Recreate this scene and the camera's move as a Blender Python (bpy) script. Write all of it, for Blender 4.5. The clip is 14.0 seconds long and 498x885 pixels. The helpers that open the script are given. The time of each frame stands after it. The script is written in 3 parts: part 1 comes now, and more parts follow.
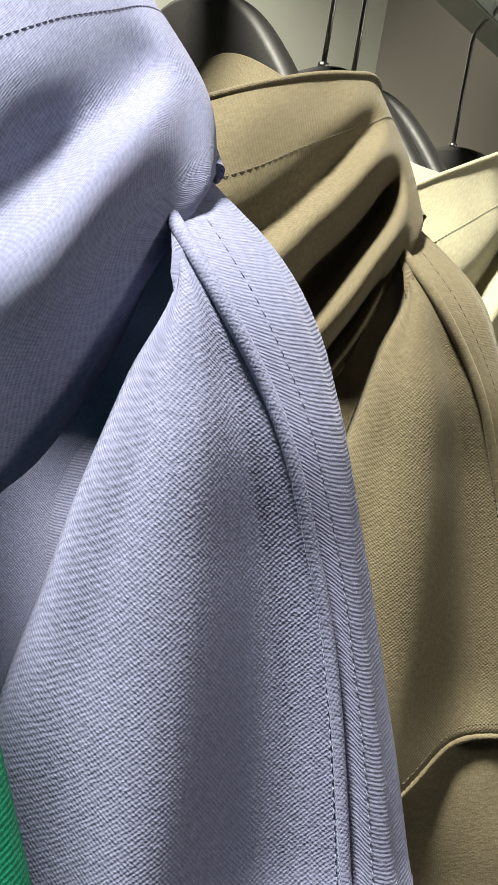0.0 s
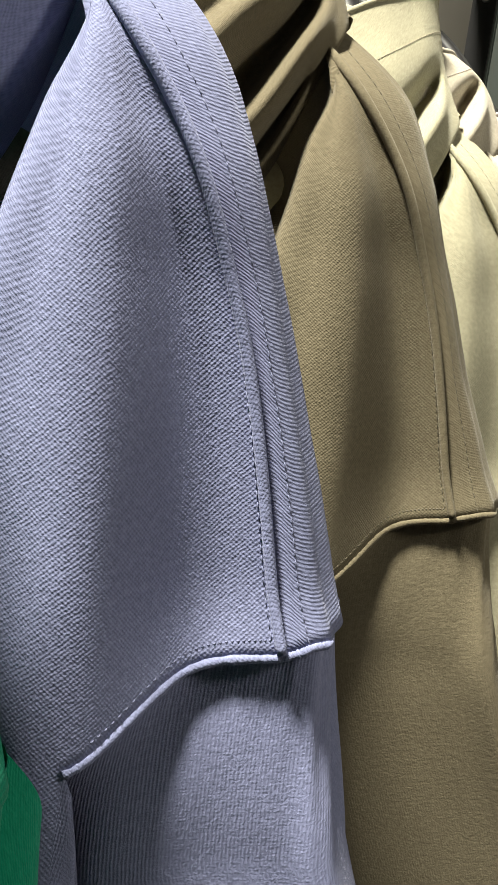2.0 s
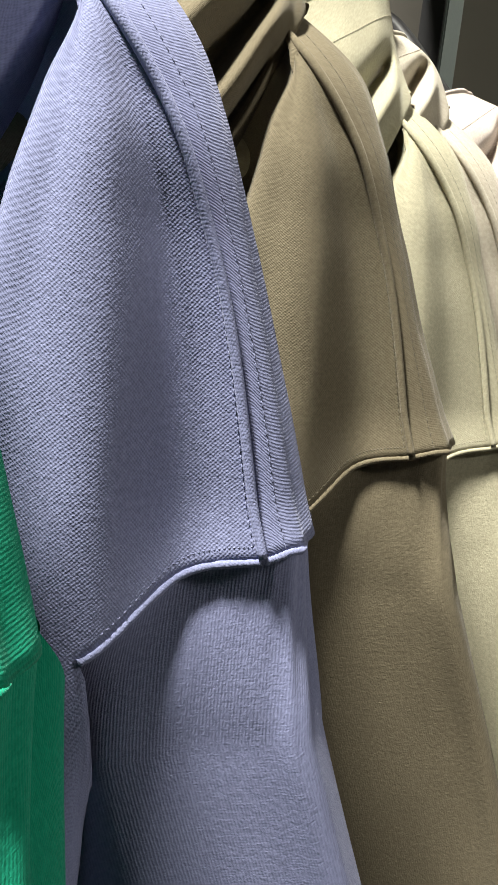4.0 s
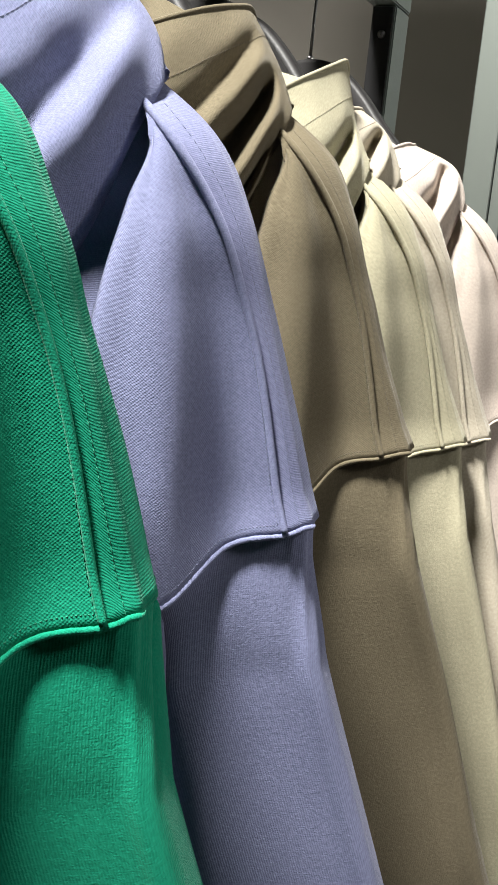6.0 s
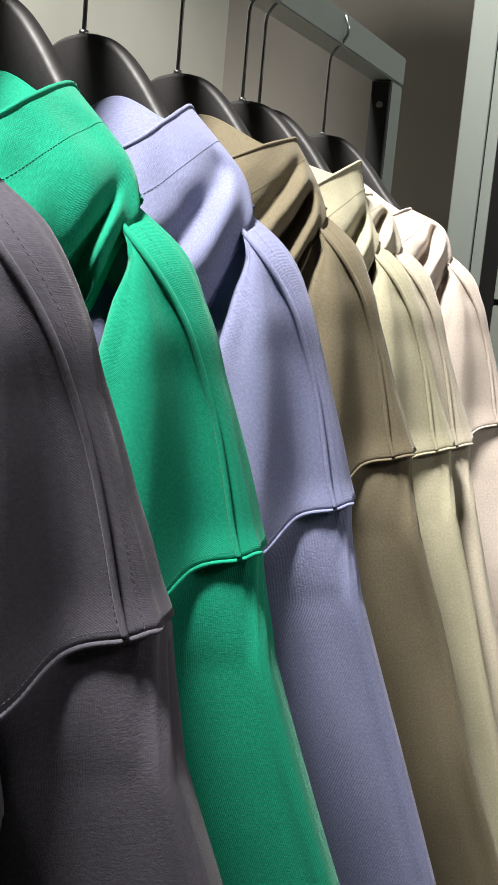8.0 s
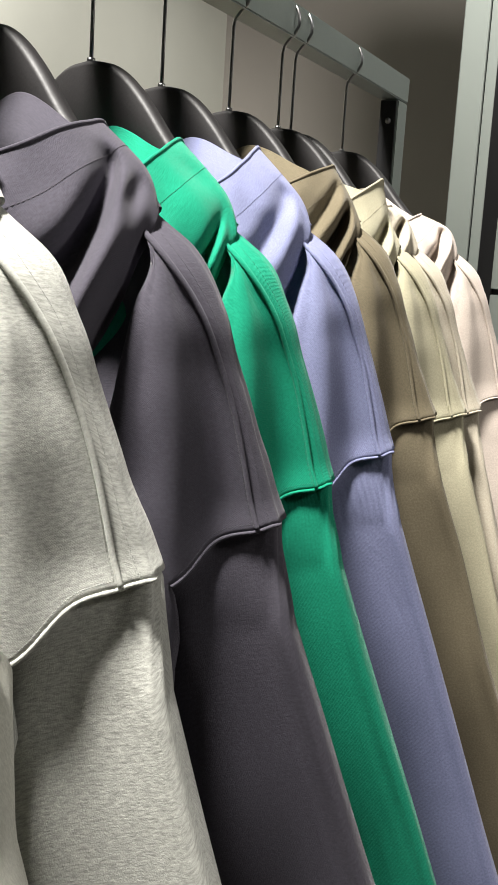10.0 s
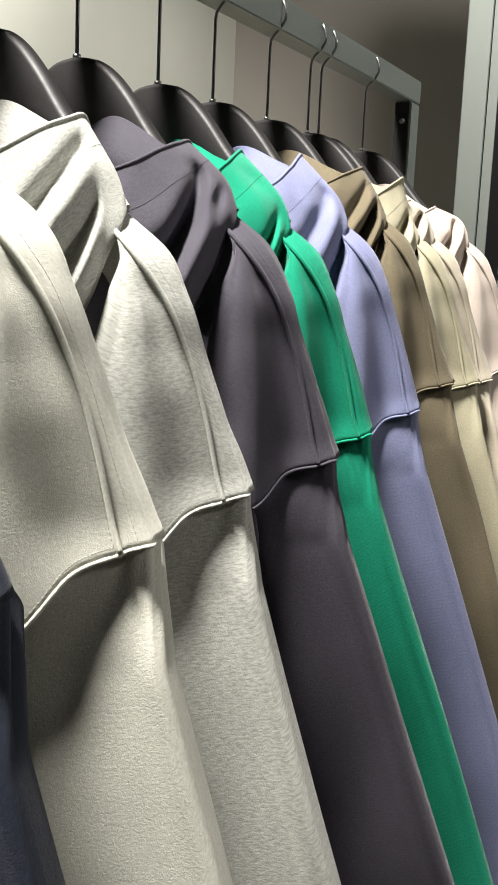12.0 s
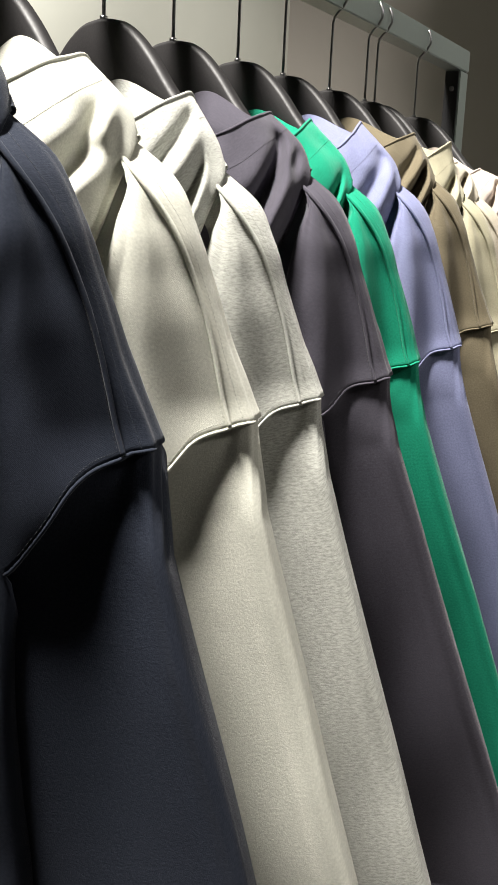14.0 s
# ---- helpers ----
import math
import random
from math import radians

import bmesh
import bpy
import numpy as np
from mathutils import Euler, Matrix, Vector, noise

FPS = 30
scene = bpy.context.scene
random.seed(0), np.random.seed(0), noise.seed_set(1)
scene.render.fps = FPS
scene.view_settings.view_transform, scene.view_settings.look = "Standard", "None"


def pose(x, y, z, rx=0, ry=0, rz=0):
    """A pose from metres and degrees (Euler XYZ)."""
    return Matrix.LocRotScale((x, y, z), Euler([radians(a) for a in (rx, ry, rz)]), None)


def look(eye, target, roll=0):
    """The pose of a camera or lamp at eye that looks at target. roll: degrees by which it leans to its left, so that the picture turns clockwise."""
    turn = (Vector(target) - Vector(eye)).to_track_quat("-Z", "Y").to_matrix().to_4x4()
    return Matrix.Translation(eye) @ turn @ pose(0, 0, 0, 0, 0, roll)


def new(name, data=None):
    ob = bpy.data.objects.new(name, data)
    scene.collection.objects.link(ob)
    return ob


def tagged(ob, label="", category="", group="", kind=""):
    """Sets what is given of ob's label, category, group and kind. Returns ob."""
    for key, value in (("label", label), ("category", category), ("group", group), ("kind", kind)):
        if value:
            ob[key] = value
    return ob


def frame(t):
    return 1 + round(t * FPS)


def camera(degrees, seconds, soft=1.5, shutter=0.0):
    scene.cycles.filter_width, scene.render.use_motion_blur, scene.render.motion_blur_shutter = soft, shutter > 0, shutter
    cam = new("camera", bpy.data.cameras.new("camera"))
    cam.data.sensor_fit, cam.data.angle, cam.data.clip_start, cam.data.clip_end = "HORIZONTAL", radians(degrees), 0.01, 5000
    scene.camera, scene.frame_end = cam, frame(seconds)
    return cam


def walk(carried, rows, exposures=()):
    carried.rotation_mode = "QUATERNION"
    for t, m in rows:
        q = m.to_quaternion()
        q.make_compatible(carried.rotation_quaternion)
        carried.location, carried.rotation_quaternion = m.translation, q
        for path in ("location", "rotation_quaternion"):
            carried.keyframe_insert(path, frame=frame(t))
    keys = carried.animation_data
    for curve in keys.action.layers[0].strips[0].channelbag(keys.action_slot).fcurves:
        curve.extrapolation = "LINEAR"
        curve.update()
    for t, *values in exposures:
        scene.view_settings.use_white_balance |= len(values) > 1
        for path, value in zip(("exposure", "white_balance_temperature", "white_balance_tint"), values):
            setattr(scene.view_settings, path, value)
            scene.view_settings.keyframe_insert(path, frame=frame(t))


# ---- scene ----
cam = camera(26.4, 14.0)
PATH = [
    (0, (0.33, -0.221, 1.242), (-0.664, 1.495, 0.988), 9.5),
    (0.5, (0.336, -0.222, 1.229), (-0.646, 1.5, 0.963), 9.0),
    (1, (0.344, -0.224, 1.218), (-0.629, 1.499, 0.925), 8.4),
    (1.5, (0.35, -0.225, 1.205), (-0.599, 1.506, 0.884), 8.2),
    (2, (0.356, -0.228, 1.197), (-0.569, 1.508, 0.839), 8.0),
    (2.5, (0.362, -0.232, 1.188), (-0.548, 1.51, 0.82), 7.7),
    (5, (0.382, -0.311, 1.19), (-0.458, 1.466, 0.823), 5.9),
    (5.5, (0.387, -0.342, 1.197), (-0.419, 1.454, 0.842), 6.0),
    (6, (0.397, -0.381, 1.208), (-0.382, 1.427, 0.855), 6.0),
    (6.5, (0.41, -0.432, 1.221), (-0.355, 1.383, 0.872), 6.0),
    (7, (0.422, -0.485, 1.233), (-0.34, 1.332, 0.89), 6.0),
    (7.5, (0.436, -0.54, 1.24), (-0.332, 1.274, 0.899), 5.8),
    (8, (0.445, -0.595, 1.243), (-0.324, 1.219, 0.903), 5.2),
    (8.5, (0.453, -0.651, 1.247), (-0.317, 1.162, 0.904), 4.5),
    (9, (0.462, -0.702, 1.248), (-0.313, 1.109, 0.904), 4.2),
    (11.5, (0.492, -0.906, 1.247), (-0.259, 0.912, 0.889), 2.7),
    (12, (0.501, -0.946, 1.246), (-0.275, 0.86, 0.882), 2.6),
    (12.5, (0.509, -0.98, 1.244), (-0.285, 0.815, 0.859), 2.8),
    (13, (0.522, -1.018, 1.244), (-0.294, 0.761, 0.832), 2.9),
    (13.5, (0.539, -1.061, 1.243), (-0.297, 0.704, 0.814), 2.9),
    (14, (0.552, -1.109, 1.237), (-0.294, 0.651, 0.805), 2.7),
]
walk(cam, [(t, look(eye, target, roll)) for t, eye, target, roll in PATH],
     exposures=[(0, -0.08, 6900, 2), (2.7, -0.08, 6700, 4), (5.5, -0.12, 6300, 8), (14, -0.1, 6450, 10)])


# ---- light ----
world = bpy.data.worlds.new("shop_air")
scene.world = world
world.use_nodes = True
world.node_tree.nodes["Background"].inputs[0].default_value = (0.9, 0.95, 1.0, 1)
world.node_tree.nodes["Background"].inputs[1].default_value = 0.003


def spot(name, eye, target, watts, angle, colour=(1.0, 0.95, 0.88), size=0.12, blend=0.5):
    data = bpy.data.lights.new(name, "SPOT")
    data.energy, data.color, data.spot_size, data.spot_blend, data.shadow_soft_size = watts, colour, radians(angle), blend, size
    ob = new(name, data)
    ob.matrix_world = look(eye, target)
    return ob


# unseen lamps: steep key read from the shading, then an added weak side fill
LAMPS = [  # place, target, watts, cone, size
    ((-0.58, -1.45, 4.80), (0.12, -0.15, 1.20), 3500, 36, 0.35),
    ((2.90, 0.90, 2.80), (0.20, -0.15, 1.15), 170, 50, 0.2),
]
for eye, target, watts, cone, size in LAMPS:
    spot("unseen_spot", eye, target, watts, cone, size=size)
# unseen lamps added to brighten the west wall, then the cabinet and end wall
spot("unseen_wall_spot", (-0.9, 1.2, 2.78), (-1.7, 1.9, 1.8), 215, 90)
spot("unseen_wall_spot", (0.3, 1.35, 2.80), (-0.1, 2.9, 1.7), 170, 90)


# ---- materials ----
def nodes_of(name):
    mat = bpy.data.materials.new(name)
    mat.use_nodes = True
    nt = mat.node_tree
    return mat, nt, nt.nodes["Principled BSDF"]


def link(nt, a, b):
    nt.links.new(a, b)


def node(nt, kind, **values):
    n = nt.nodes.new(kind)
    for key, value in values.items():
        if key in n.inputs:
            n.inputs[key].default_value = value
    return n


def math_node(nt, op, a, b=None):
    n = nt.nodes.new("ShaderNodeMath")
    n.operation = op
    for i, value in enumerate((a, b)):
        if value is None:
            continue
        if isinstance(value, (int, float)):
            n.inputs[i].default_value = value
        else:
            link(nt, value, n.inputs[i])
    return n.outputs[0]


def mix_colour(nt, factor, a, b):
    n = nt.nodes.new("ShaderNodeMix")
    n.data_type = "RGBA"
    for socket, value in ((n.inputs[0], factor), (n.inputs[6], a), (n.inputs[7], b)):
        if isinstance(value, (tuple, float, int)):
            socket.default_value = (*value, 1) if isinstance(value, tuple) else value
        else:
            link(nt, value, socket)
    return n.outputs[2]


def fabric(name, colour, heather=0.0, mode="twill", contrast=0.5):
    """Sweatshirt knit drawn along the mesh's UV (metres): slanted stitches in rows (twill), or close ribs across (rib) or along (wale), with pilling and faint patches."""
    mat, nt, b = nodes_of(name)
    uv = nt.nodes.new("ShaderNodeUVMap")
    uv.uv_map = "UVMap"
    sep = nt.nodes.new("ShaderNodeSeparateXYZ")
    link(nt, uv.outputs[0], sep.inputs[0])
    warp = node(nt, "ShaderNodeTexNoise", Scale=260.0, Detail=3.0)
    link(nt, uv.outputs[0], warp.inputs["Vector"])
    wob = math_node(nt, "MULTIPLY", math_node(nt, "SUBTRACT", warp.outputs[0], 0.5), 4.5)
    u, v = sep.outputs[0], sep.outputs[1]
    if mode == "wale":
        u, v = v, u
    wale, course = {"twill": (0.0013, 0.0011), "rib": (0.0009, 0.00105), "wale": (0.0009, 0.0010)}[mode]
    us = math_node(nt, "ADD", math_node(nt, "MULTIPLY", u, 2 * math.pi / wale), wob)
    vs = math_node(nt, "ADD", math_node(nt, "MULTIPLY", v, 2 * math.pi / course), math_node(nt, "MULTIPLY", wob, 0.5))
    if mode == "twill":
        # small diamonds: one diagonal stronger than the other
        rise = math_node(nt, "SINE", math_node(nt, "ADD", math_node(nt, "MULTIPLY", us, 0.85), vs))
        fall = math_node(nt, "SINE", math_node(nt, "SUBTRACT", us, math_node(nt, "MULTIPLY", vs, 0.8)))
        knit = math_node(nt, "ADD", math_node(nt, "MULTIPLY", rise, 0.24), math_node(nt, "MULTIPLY", fall, 0.22))
        knit = math_node(nt, "ADD", knit, 0.5)
    else:
        ribs = math_node(nt, "MULTIPLY", math_node(nt, "ADD", math_node(nt, "SINE", vs), 1.0), 0.38)
        knit = math_node(nt, "ADD", ribs, math_node(nt, "MULTIPLY", math_node(nt, "SINE", us), 0.1))
    fuzz = node(nt, "ShaderNodeTexNoise", Scale=1100.0, Detail=2.0, Roughness=0.7)
    pill = node(nt, "ShaderNodeTexNoise", Scale=520.0, Detail=4.0, Roughness=0.7)
    patch = node(nt, "ShaderNodeTexNoise", Scale=30.0, Detail=5.0, Roughness=0.65)
    for n in (fuzz, pill, patch):
        link(nt, uv.outputs[0], n.inputs["Vector"])
    dark = tuple(c * (1 - 0.8 * contrast) for c in colour)
    pale = tuple(min(1.0, c * (1 + 0.32 * contrast) + 0.004) for c in colour)
    base = mix_colour(nt, knit, dark, pale)
    speck = math_node(nt, "MULTIPLY", math_node(nt, "SUBTRACT", pill.outputs[0], 0.40), 2.2)
    base = mix_colour(nt, speck, base, tuple(min(1, c * 1.45 + 0.012) for c in colour))
    shade = math_node(nt, "MULTIPLY", math_node(nt, "SUBTRACT", patch.outputs[0], 0.32), 0.8)
    base = mix_colour(nt, shade, base, tuple(c * 0.78 for c in colour))
    if heather:
        stretch = nt.nodes.new("ShaderNodeMapping")
        stretch.inputs["Scale"].default_value = (210, 640, 1)
        stretch.inputs["Rotation"].default_value = (0, 0, 0.2)
        link(nt, uv.outputs[0], stretch.inputs["Vector"])
        mel = node(nt, "ShaderNodeTexNoise", Scale=1.0, Detail=4.0, Roughness=0.75)
        link(nt, stretch.outputs[0], mel.inputs["Vector"])
        ramp = nt.nodes.new("ShaderNodeValToRGB")
        ramp.color_ramp.elements[0].position, ramp.color_ramp.elements[1].position = 0.36, 0.64
        link(nt, mel.outputs[0], ramp.inputs[0])
        flecks = mix_colour(nt, ramp.outputs[0], tuple(c * 0.6 for c in colour), tuple(min(1, c * 1.25) for c in colour))
        base = mix_colour(nt, heather, base, flecks)
    link(nt, base, b.inputs["Base Color"])
    b.inputs["Roughness"].default_value = 0.92
    b.inputs["Specular IOR Level"].default_value = 0.12
    b.inputs["Sheen Weight"].default_value = 0.3
    b.inputs["Sheen Roughness"].default_value = 0.4
    b.inputs["Sheen Tint"].default_value = (*[min(1, 0.35 + c) for c in colour], 1)
    height = math_node(nt, "ADD", math_node(nt, "MULTIPLY", knit, 1.25 * contrast), math_node(nt, "MULTIPLY", fuzz.outputs[0], 0.5))
    height = math_node(nt, "ADD", height, math_node(nt, "MULTIPLY", pill.outputs[0], 0.8))
    bump = node(nt, "ShaderNodeBump", Strength=0.6, Distance=0.0006)
    link(nt, height, bump.inputs["Height"])
    link(nt, bump.outputs[0], b.inputs["Normal"])
    return mat


def rough(name, colour, roughness=0.6, metallic=0.0, scale=8.0, amount=0.12, bump=0.02, coat=0.0):
    mat, nt, b = nodes_of(name)
    co = nt.nodes.new("ShaderNodeTexCoord")
    big = node(nt, "ShaderNodeTexNoise", Scale=scale, Detail=5.0)
    fine = node(nt, "ShaderNodeTexNoise", Scale=scale * 30, Detail=2.0)
    for n in (big, fine):
        link(nt, co.outputs["Object"], n.inputs["Vector"])
    base = mix_colour(nt, big.outputs[0], tuple(c * (1 - amount) for c in colour), tuple(min(1, c * (1 + amount)) for c in colour))
    link(nt, base, b.inputs["Base Color"])
    r = math_node(nt, "ADD", math_node(nt, "MULTIPLY", fine.outputs[0], 0.15), roughness - 0.075)
    link(nt, r, b.inputs["Roughness"])
    b.inputs["Metallic"].default_value = metallic
    b.inputs["Coat Weight"].default_value = coat
    bp = node(nt, "ShaderNodeBump", Strength=0.3, Distance=bump * 0.02)
    link(nt, fine.outputs[0], bp.inputs["Height"])
    link(nt, bp.outputs[0], b.inputs["Normal"])
    return mat


WALL_PALE = rough("pale_wall", (0.60, 0.61, 0.54), 0.8, scale=2)
WALL_GREY = rough("grey_wall", (0.27, 0.25, 0.225), 0.8, scale=2)
FLOOR = rough("dark_stone_floor", (0.16, 0.15, 0.14), 0.35, scale=3)
CEILING = rough("dark_ceiling_paint", (0.2, 0.2, 0.2), 0.9, scale=2)
CABINET = rough("pale_cabinet_paint", (0.36, 0.40, 0.37), 0.5, scale=4, amount=0.05)
RACK = rough("pale_painted_steel", (0.235, 0.275, 0.255), 0.4, scale=12, amount=0.05)
RACK_DARK = rough("plain_black", (0.015, 0.015, 0.016), 0.4, scale=12)
WOOD = rough("black_lacquered_wood", (0.008, 0.007, 0.0075), 0.58, scale=14)
STEEL = rough("dark_steel_wire", (0.25, 0.25, 0.25), 0.3, metallic=1.0, scale=30)


# ---- mesh helpers ----
def part(name, bm, material, parent=None, label="", smooth=True):
    mesh = bpy.data.meshes.new(name)
    bm.to_mesh(mesh)
    bm.free()
    mesh.materials.append(material)
    if smooth:
        mesh.polygons.foreach_set("use_smooth", [True] * len(mesh.polygons))
    ob = new(name, mesh)
    ob.parent = parent
    if label:
        tagged(ob, label)
    return ob


def box(bm, lo, hi, bevel=0.0):
    made = bmesh.ops.create_cube(bm, size=1.0)["verts"]
    for v in made:
        v.co = Vector([lo[i] + (v.co[i] + 0.5) * (hi[i] - lo[i]) for i in range(3)])
    if bevel:
        edges = {e for v in made for e in v.link_edges}
        bmesh.ops.bevel(bm, geom=list(edges), offset=bevel, segments=2, affect="EDGES")
    return bm


def spline(points, t):
    """A smooth curve through points (first axis), at every t from 0 to 1."""
    points, t = np.asarray(points, float), np.asarray(t, float)
    n = len(points) - 1
    f = np.clip(t * n, 0.0, n - 1e-9)
    i = f.astype(int)
    f = (f - i).reshape(f.shape + (1,) * (points.ndim - 1))
    p0, p1, p2, p3 = (points[np.clip(i + k, 0, n)] for k in (-1, 0, 1, 2))
    return 0.5 * (2 * p1 + (p2 - p0) * f + (2 * p0 - 5 * p1 + 4 * p2 - p3) * f * f + (3 * p1 - p0 - 3 * p2 + p3) * f ** 3)


class Cloth:
    """Gathers sheets and cords as arrays, then makes one mesh with UVs in metres."""

    def __init__(self):
        self.verts, self.faces, self.uvs, self.count = [], [], [], 0

    def sheet(self, p, closed=False, anchor=0):
        """p: rows by columns by 3. UVs run along each row from the anchor column, and down each column."""
        rows, cols = p.shape[:2]
        q = np.concatenate([p, p[:, :1]], 1) if closed else p
        u = np.zeros(q.shape[:2])
        v = np.zeros(q.shape[:2])
        u[:, 1:] = np.cumsum(np.linalg.norm(np.diff(q, axis=1), axis=2), 1)
        v[1:] = np.cumsum(np.linalg.norm(np.diff(q, axis=0), axis=2), 0)
        u -= u[:, anchor][:, None]
        j, i = np.meshgrid(range(rows - 1), range(q.shape[1] - 1), indexing="ij")
        j, i = j.ravel(), i.ravel()
        k = (i + 1) % cols
        self.faces.append(np.stack([j * cols + i, (j + 1) * cols + i, (j + 1) * cols + k, j * cols + k], 1) + self.count)
        self.uvs.append(np.stack([np.stack([u[c, a], v[c, a]], -1) for a, c in ((i, j), (i, j + 1), (i + 1, j + 1), (i + 1, j))], 1))
        self.verts.append(p.reshape(-1, 3))
        self.count += rows * cols
        return self

    def cord(self, points, radius, sides=8):
        """points: n by 3; radius: one number or n."""
        d = np.gradient(points, axis=0)
        d /= np.linalg.norm(d, axis=1, keepdims=True) + 1e-12
        a = np.cross(d, np.array([0.31, -0.83, 0.46]))
        a /= np.linalg.norm(a, axis=1, keepdims=True) + 1e-12
        b = np.cross(d, a)
        q = np.arange(sides) * 2 * np.pi / sides
        r = np.broadcast_to(radius, (len(points),))[:, None, None]
        ring = points[:, None] + r * (np.cos(q)[None, :, None] * a[:, None] + np.sin(q)[None, :, None] * b[:, None])
        ends = np.concatenate([np.repeat(points[:1, None], sides, 1), ring, np.repeat(points[-1:, None], sides, 1)])
        return self.sheet(ends, True)

    def make(self, name, material, parent, flip=False, label="", thick=0.0, weld=False):
        v, f, uv = np.concatenate(self.verts), np.concatenate(self.faces), np.concatenate(self.uvs)
        if flip:
            v, f, uv = v * (-1, 1, 1), f[:, ::-1], uv[:, ::-1]
        mesh = bpy.data.meshes.new(name)
        mesh.from_pydata(v.tolist(), [], f.tolist())
        mesh.uv_layers.new(name="UVMap").data.foreach_set("uv", uv.reshape(-1))
        if weld:
            bm = bmesh.new()
            bm.from_mesh(mesh)
            bmesh.ops.remove_doubles(bm, verts=bm.verts, dist=1e-5)
            bm.to_mesh(mesh)
            bm.free()
        mesh.polygons.foreach_set("use_smooth", [True] * len(mesh.polygons))
        mesh.materials.append(material)
        ob = new(name, mesh)
        ob.parent = parent
        if label:
            tagged(ob, label)
        if thick:
            mod = ob.modifiers.new("thickness", "SOLIDIFY")
            mod.thickness, mod.offset = thick, -1.0
        return ob


def wire(bm, points, radius, sides=8):
    """A round wire along points."""
    pts, rings = [Vector(p) for p in points], []
    for i, p in enumerate(pts):
        d = (pts[min(i + 1, len(pts) - 1)] - pts[max(i - 1, 0)]).normalized()
        a = d.cross(Vector((0.1, 1, 0.05))).normalized()
        b = d.cross(a)
        rings.append([bm.verts.new(p + radius * (math.cos(q) * a + math.sin(q) * b)) for q in [2 * math.pi * k / sides for k in range(sides)]])
    for r0, r1 in zip(rings, rings[1:]):
        for k in range(sides):
            bm.faces.new((r0[k], r0[(k + 1) % sides], r1[(k + 1) % sides], r1[k]))
    bm.faces.new(rings[0][::-1])
    bm.faces.new(rings[-1])
    return bm


# ---- the room ----
def slab(name, lo, hi, material, kind="structure", category="wall", label=""):
    ob = part(name, box(bmesh.new(), lo, hi), material, smooth=False)
    return tagged(ob, label, category, "", kind)


slab("floor", (-1.95, -3.2, -0.12), (4.0, 4.2, 0.0), FLOOR, category="floor", label="dark smooth stone shop floor")
# unseen ceiling, set at 5 m to clear the key lamp
slab("ceiling", (-1.95, -3.2, 5.0), (4.0, 4.2, 5.1), CEILING, category="ceiling", label="unseen dark painted shop ceiling, raised above the key lamp")
slab("wall_west", (-1.85, -3.0, 0.0), (-1.70, 3.95, 5.0), WALL_PALE, label="pale grey-green wall behind the rack")
slab("wall_north", (-1.70, 3.80, 0.0), (3.8, 3.95, 5.0), WALL_GREY, label="warm dark grey end wall")
# unseen walls added to close the room round the lamps
slab("wall_east", (3.65, -3.0, 0.0), (3.8, 3.80, 5.0), WALL_GREY, label="unseen dark grey side wall")
slab("wall_south", (-1.70, -3.0, 0.0), (3.65, -2.85, 5.0), WALL_GREY, label="unseen dark grey wall behind the aisle")


# ---- garments ----
TURN_H = 22.0
CS, SN = math.cos(radians(TURN_H)), math.sin(radians(TURN_H))
HX, HY = -0.25, 0.084


